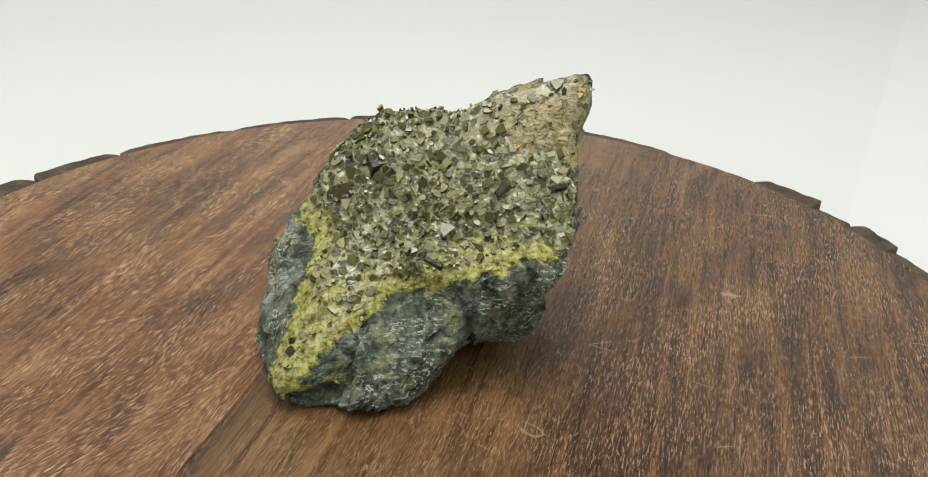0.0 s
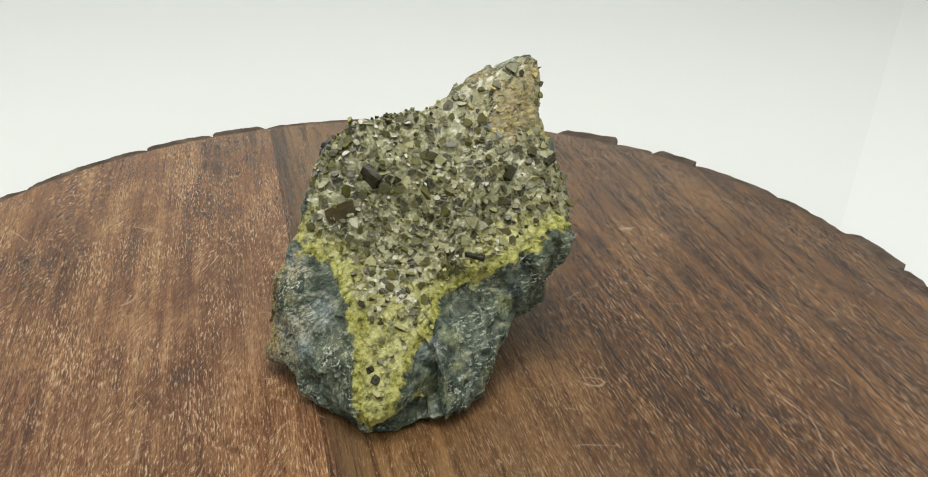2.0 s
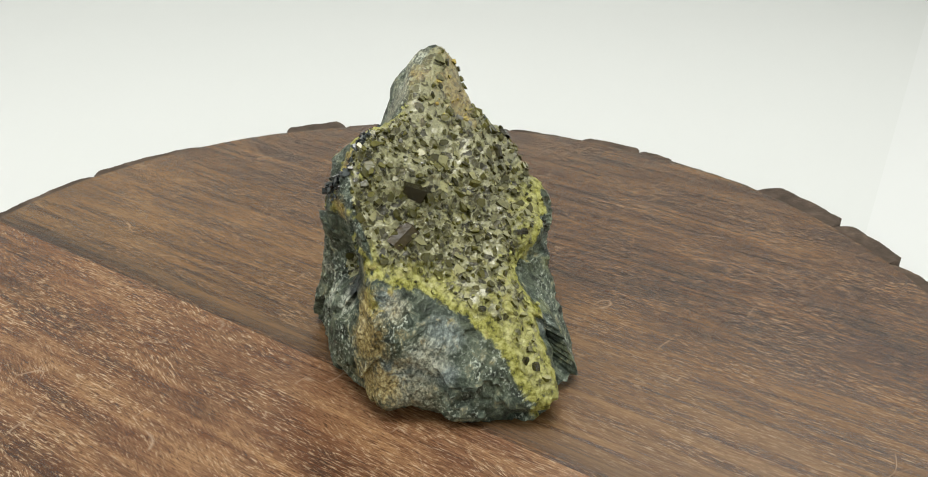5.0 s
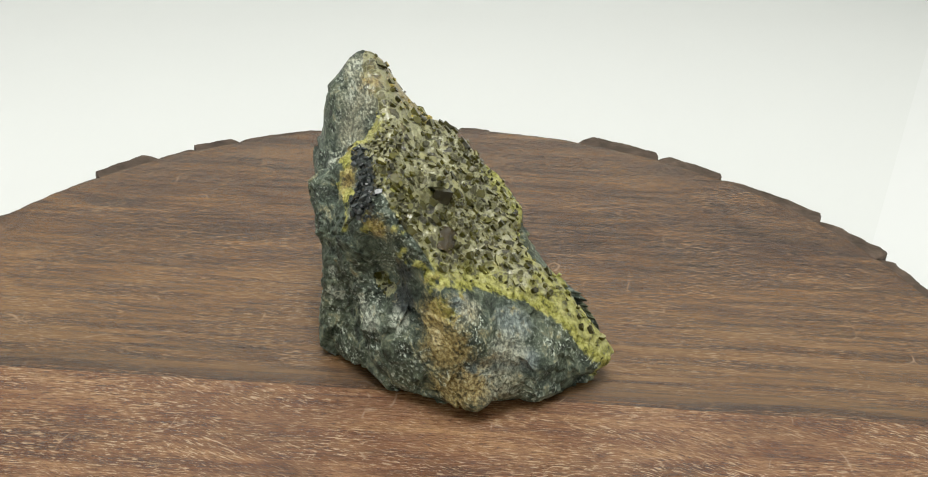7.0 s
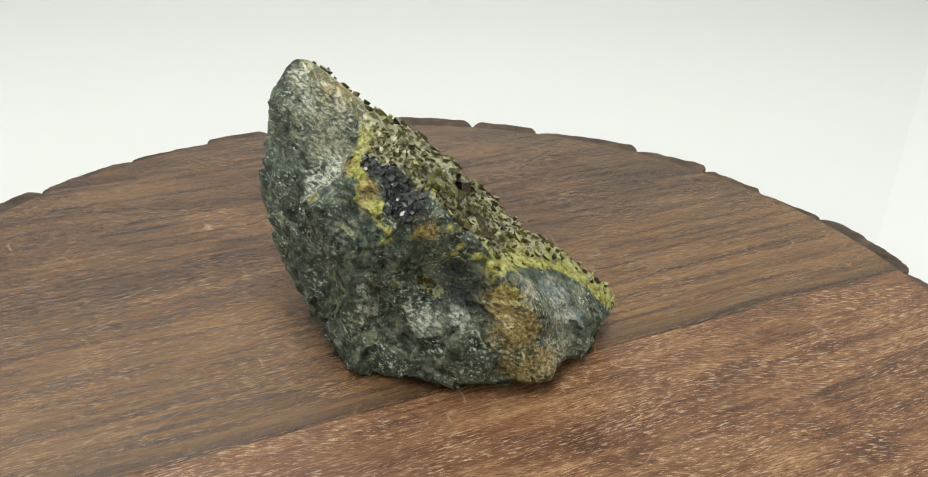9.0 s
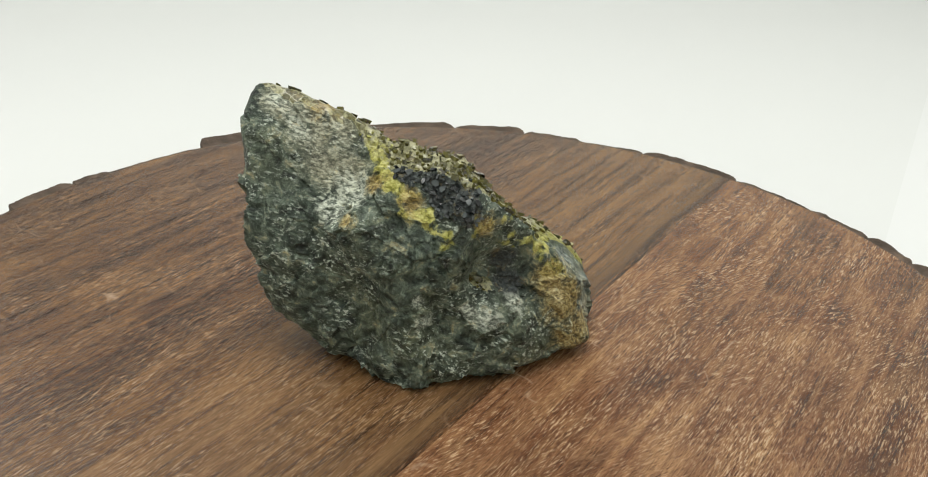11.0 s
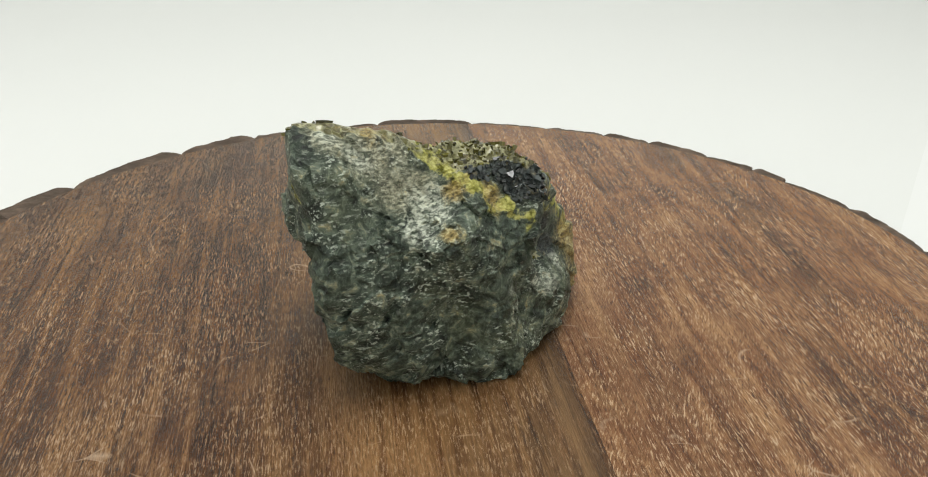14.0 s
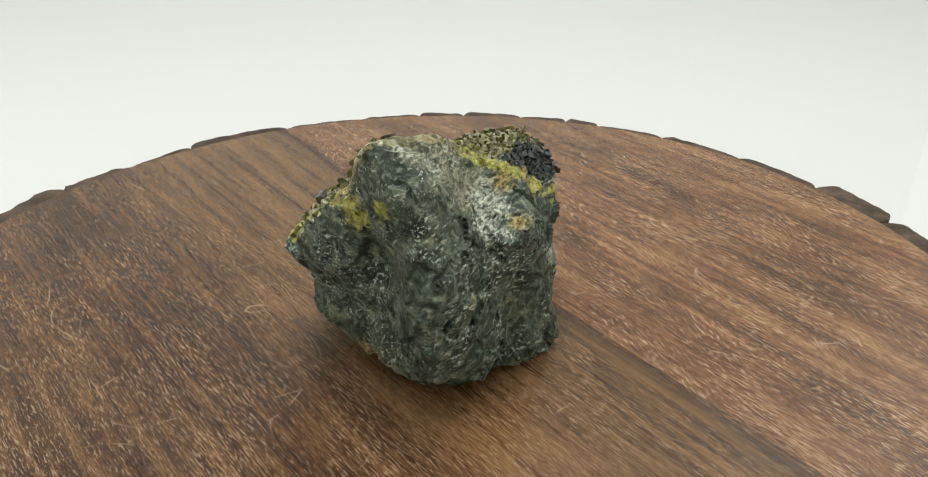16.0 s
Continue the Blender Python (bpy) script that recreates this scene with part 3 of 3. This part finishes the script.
def crystal_mesh(name, seed, materials):
    """A short flattened prism, one unit wide, with a slanting top and a buried foot."""
    rs = random.Random(seed)
    flat, tall = rs.uniform(0.6, 1.0), rs.uniform(0.75, 1.25)
    tilt_x, tilt_y = rs.uniform(-0.14, 0.14), rs.uniform(-0.14, 0.14)
    wild = [rs.uniform(0.6, 1.4) for k in range(6)]
    angles = [math.tau * (k + rs.uniform(-0.18, 0.18)) / 6 for k in range(6)]
    verts, faces = [], []
    for z, wide in ((-0.6, 0.38), (tall * 0.93, 0.5), (tall, 0.46)):
        for a, w in zip(angles, wild):
            x, y = wide * w * math.cos(a), wide * w * flat * math.sin(a)
            verts.append((x, y, z + (tilt_x * x + tilt_y * y if z > 0 else 0)))
    for a, b in ((0, 6), (6, 12)):
        for k in range(6):
            faces.append((a + k, a + (k + 1) % 6, b + (k + 1) % 6, b + k))
    faces.append(tuple(range(12, 18)))
    data = bpy.data.meshes.new(name)
    data.from_pydata(verts, [], faces)
    for m in materials:
        data.materials.append(m)
    # half the shapes get the pale cap colour, a painted sheen
    sheened = rs.random() < 0.5
    marks = [0] * 6 + [1 if sheened and rs.random() < 0.5 else 0 for k in range(6)] + [1 if sheened else 0]
    data.polygons.foreach_set("material_index", marks)
    return data


def turn_to(axis, spin):
    return Vector(axis).to_track_quat("Z", "Y").to_matrix().to_4x4() @ Matrix.Rotation(spin, 4, "Z")


# single large crystals: foot and tip in millimetres, thickness
LARGE = [
    (-18.4, 4.6, 61.0, -15.6, -1.4, 58.0, 6.2), (-34.0, 2.9, 49.7, -25.6, -0.4, 52.9, 7.0), (21.0, -18.3, 58.1, 24.2, -16.1, 60.8, 3.2),
    (38.5, -14.1, 58.9, 43.6, -11.4, 59.0, 2.9), (-0.4, -28.6, 41.2, 5.1, -31.4, 39.5, 2.6), (24.6, 0.6, 70.9, 26.7, -4.4, 67.7, 2.3),
]


# how the broken block leans and settles on the stand
SETTLE = np.array([[1.0262, 0.0383, -0.0123], [-0.0595, 1.0, 0.013], [0.0316, 0.017, 1.0184]])
SETTLE_BY = np.array([7.8502, -2.3377, 0.7525]) / 1000


def settle(p):
    return p @ SETTLE.T + SETTLE_BY


def build_rock():
    rock = tagged(new("mineral_rock"), "dark green-grey rock with olive crystal face, resting on wooden stand", "rock")
    rock.location = (0, 0, STAND_TOP)
    bm = bmesh.new()
    bmesh.ops.create_icosphere(bm, subdivisions=7, radius=1.0)
    u = np.array([v.co[:] for v in bm.verts])
    u /= np.linalg.norm(u, axis=1)[:, None]
    p, inside, crust = rock_surface(u)
    laid = settle(p)
    laid[:, 2] = np.maximum(laid[:, 2], 0.0003 * np.abs(perlin(p * 200)))
    p[:, 2] = np.maximum(p[:, 2], 0)
    for v, co in zip(bm.verts, laid):
        v.co = co
    for fc in bm.faces:
        fc.smooth = False
    bm.normal_update()
    # wear down the thin slivers on faces that run nearly away from the heart
    steep = [v for v, way in zip(bm.verts, u) if v.normal.dot(Vector(way)) < 0.45 and v.co.z > 0.002]
    for k in range(8):
        bmesh.ops.smooth_vert(bm, verts=steep, factor=0.5, use_axis_x=True, use_axis_y=True, use_axis_z=True)
    bm.normal_update()
    normals = np.array([v.normal[:] for v in bm.verts])
    body = part("body", bm, ROCK, rock)
    core = HEART + (p - HEART) / grown(u)[:, None]
    q, depth = face_coords(core)
    low = 1 / (1 + np.exp((q[:, 1] - 14) / 6))
    ragged = fractal(p * 150 + 5, 3)
    edge_band = np.where(inside > 1, np.exp(-(inside - 1) / (2.5 + 5.0 * low)), np.exp((inside - 1) / 1.6))
    lime = edge_band * (0.50 + 0.60 * low) * (1 + 0.9 * ragged)
    lime = np.maximum(lime, (0.66 + 0.7 * ragged) * (inside > 0) / (1 + np.exp((q[:, 1] + 16) / 6)))
    for a, b in zip(VEIN, VEIN[1:]):
        a, b = np.array(a) / 1000, np.array(b) / 1000
        k = np.clip(((core - a) @ (b - a)) / ((b - a) @ (b - a)), 0, 1)
        away = np.linalg.norm(core - a - k[:, None] * (b - a), axis=1) * 1000
        lime = np.maximum(lime, (0.66 + 1.1 * ragged) * np.exp(-(away / (2.9 + 6 * ragged.clip(-0.5, 0.5))) ** 2))
    zones = {"crust": crust, "lime": lime}
    for kind, spots in STAINS.items():
        field = zones.setdefault(kind, np.zeros(len(p)))
        for x, y, z, size in spots:
            d = np.linalg.norm(core - np.array((x, y, z)) / 1000, axis=1) * 1000
            np.maximum(field, np.exp(-(d / size) ** 2), out=field)
    ledge = np.zeros(len(p))
    for a, b in zip(LEDGE, LEDGE[1:]):
        a, b = np.array(a) / 1000, np.array(b) / 1000
        k = np.clip(((core - a) @ (b - a)) / ((b - a) @ (b - a)), 0, 1)
        away = np.linalg.norm(core - a - k[:, None] * (b - a), axis=1) * 1000
        ledge = np.maximum(ledge, np.exp(-(away / 5.5) ** 2) + 0.5 * ragged)
    zones["crust"] = np.maximum(crust, np.clip(1.6 * ledge - 0.3, 0, 1))
    for name, values in zones.items():
        body.data.attributes.new(name, "FLOAT", "POINT").data.foreach_set("value", values.astype(np.float32))

    rs = np.random.RandomState(11)
    facing = normals @ FACE_OUT
    open_face = (zones["crust"] > 0.5) & (facing > 0.5)
    ground = np.flatnonzero(open_face & (p[:, 2] > 0.014) & (zones["ochre"] < 0.6) & (inside > 4.5 + 3 * (q[:, 1] > 38)) & (q[:, 1] < 63))
    taken = np.zeros((0, 3))

    def scatter(count, gap, pool):
        nonlocal taken
        made = []
        for k in rs.permutation(pool):
            if len(taken) and ((taken - p[k]) ** 2).sum(1).min() < gap ** 2:
                continue
            taken = np.vstack([taken, p[k]])
            made.append(k)
            if len(made) == count:
                break
        return made

    shapes = [crystal_mesh("crystal", 40 + k, (OLIVE, PALE)) for k in range(20)]
    for k in scatter(290, 0.0034, ground):
        axis = 0.75 * FACE_OUT + 0.25 * normals[k] + rs.normal(size=3) * (0.22 if rs.rand() < 0.75 else 0.45)
        ob = new("crystal", shapes[rs.randint(20)])
        size = (1.6 + 3.2 * rs.rand() ** 1.8) / 1000
        ob.parent = rock
        ob.matrix_basis = Matrix.Translation(settle(p[k])) @ turn_to(axis, rs.uniform(0, 6.28)) @ Matrix.Diagonal((size, size * rs.uniform(0.7, 1.1), 0.0009 * rs.uniform(0.4, 1.6), 1))
    for x0, y0, z0, x1, y1, z1, wide in LARGE:
        foot, tip = np.array((x0, y0, z0)) / 1000, np.array((x1, y1, z1)) / 1000
        mid = p[((p - (foot + tip) / 2) ** 2).sum(1).argmin()] + FACE_OUT * (1.0 - wide * 0.22) / 1000
        long = np.linalg.norm(tip - foot)
        skin, said = {7.0: (AMBER, "large brown amber crystal prism"), 2.3: (MILKY, "small milky white crystal rod")}.get(wide, (SMOKY, "large smoky dark crystal prism"))
        ob = new("crystal", crystal_mesh("large_crystal", 90 + int(wide * 10), (skin, skin)))
        ob.parent = rock
        tagged(ob, said)
        top = max(v.co.z for v in ob.data.vertices)
        ob.matrix_basis = Matrix.Translation(settle(mid)) @ turn_to(tip - foot, 0.4) @ Matrix.Diagonal((wide / 1000, wide / 1000, long / (top + 0.5), 1)) @ Matrix.Translation((0, 0, -(top - 0.5) / 2))

    # the many small crystals between them
    taken = np.zeros((0, 3))
    verts, faces, marks, base = [], [], [], 0
    edge = np.flatnonzero((inside > 0.5 + 3.5 * (q[:, 1] > 18) + 4 * (q[:, 1] > 38)) & (p[:, 2] > 0.002) & (facing > 0.3))
    rim = np.flatnonzero((ledge > 0.45) & (zones["lime"] < 0.5))
    dark = np.flatnonzero((zones["black"] > 0.5) & (zones["lime"] < 0.45) & (p[:, 2] > 0.05))
    chosen = [(k, 0) for k in scatter(340, 0.0024, edge)] + [(k, 1) for k in scatter(260, 0.0016, rim)] + [(k, 2) for k in scatter(260, 0.0014, dark)]
    for k, kind in chosen:
        src = shapes[rs.randint(20)]
        axis = ((0.88, 0.5, 0.1)[kind] * FACE_OUT + (0.12, 0.5, 0.9)[kind] * normals[k]) + (1, 1.4, 2.5)[kind] * rs.normal(size=3) * (0.11 if rs.rand() < 0.8 else 0.35)
        size = (0.9 + 2.0 * rs.rand() ** 2) / 1000
        m = np.array(turn_to(axis, rs.uniform(0, 6.28)))[:3, :3]
        co = np.array([v.co[:] for v in src.vertices]) * (size, size * rs.uniform(0.6, 1.0), 0.0007 * rs.uniform(0.5, 1.5))
        verts.append(co @ m.T + settle(p[k]))
        chance = rs.rand()
        # 2 and 3 are lime and ochre crust, 1 the painted pale sheen
        sheen_or_crust = 2 if chance < 1.3 * zones["lime"][k] - 0.1 else 3 if chance < 1.05 * zones["ochre"][k] else 1
        for f in src.polygons:
            faces.append([base + i for i in f.vertices])
            marks.append(4 if kind == 2 else sheen_or_crust if f.material_index or (sheen_or_crust > 1 and chance < 0.55) else 0)
        base += len(co)
    data = bpy.data.meshes.new("crystal_grain")
    data.from_pydata(np.concatenate(verts).tolist(), [], faces)
    for m in (OLIVE_GRAIN, PALE_GRAIN, LIME, RUST, BLACK_GRAIN):
        data.materials.append(m)
    data.polygons.foreach_set("material_index", marks)
    grains = tagged(new("crystal_grain", data), "fine olive and tan crystal grains", kind="stuff")
    grains.parent = rock
    return rock


rock = build_rock()


# ---- what moves ----
def motions():
    for thing in (stand, rock):
        walk(thing, [(t, pose(0, 0, STAND_TOP, 0, 0, turn)) for t, turn in TURNS])


motions()
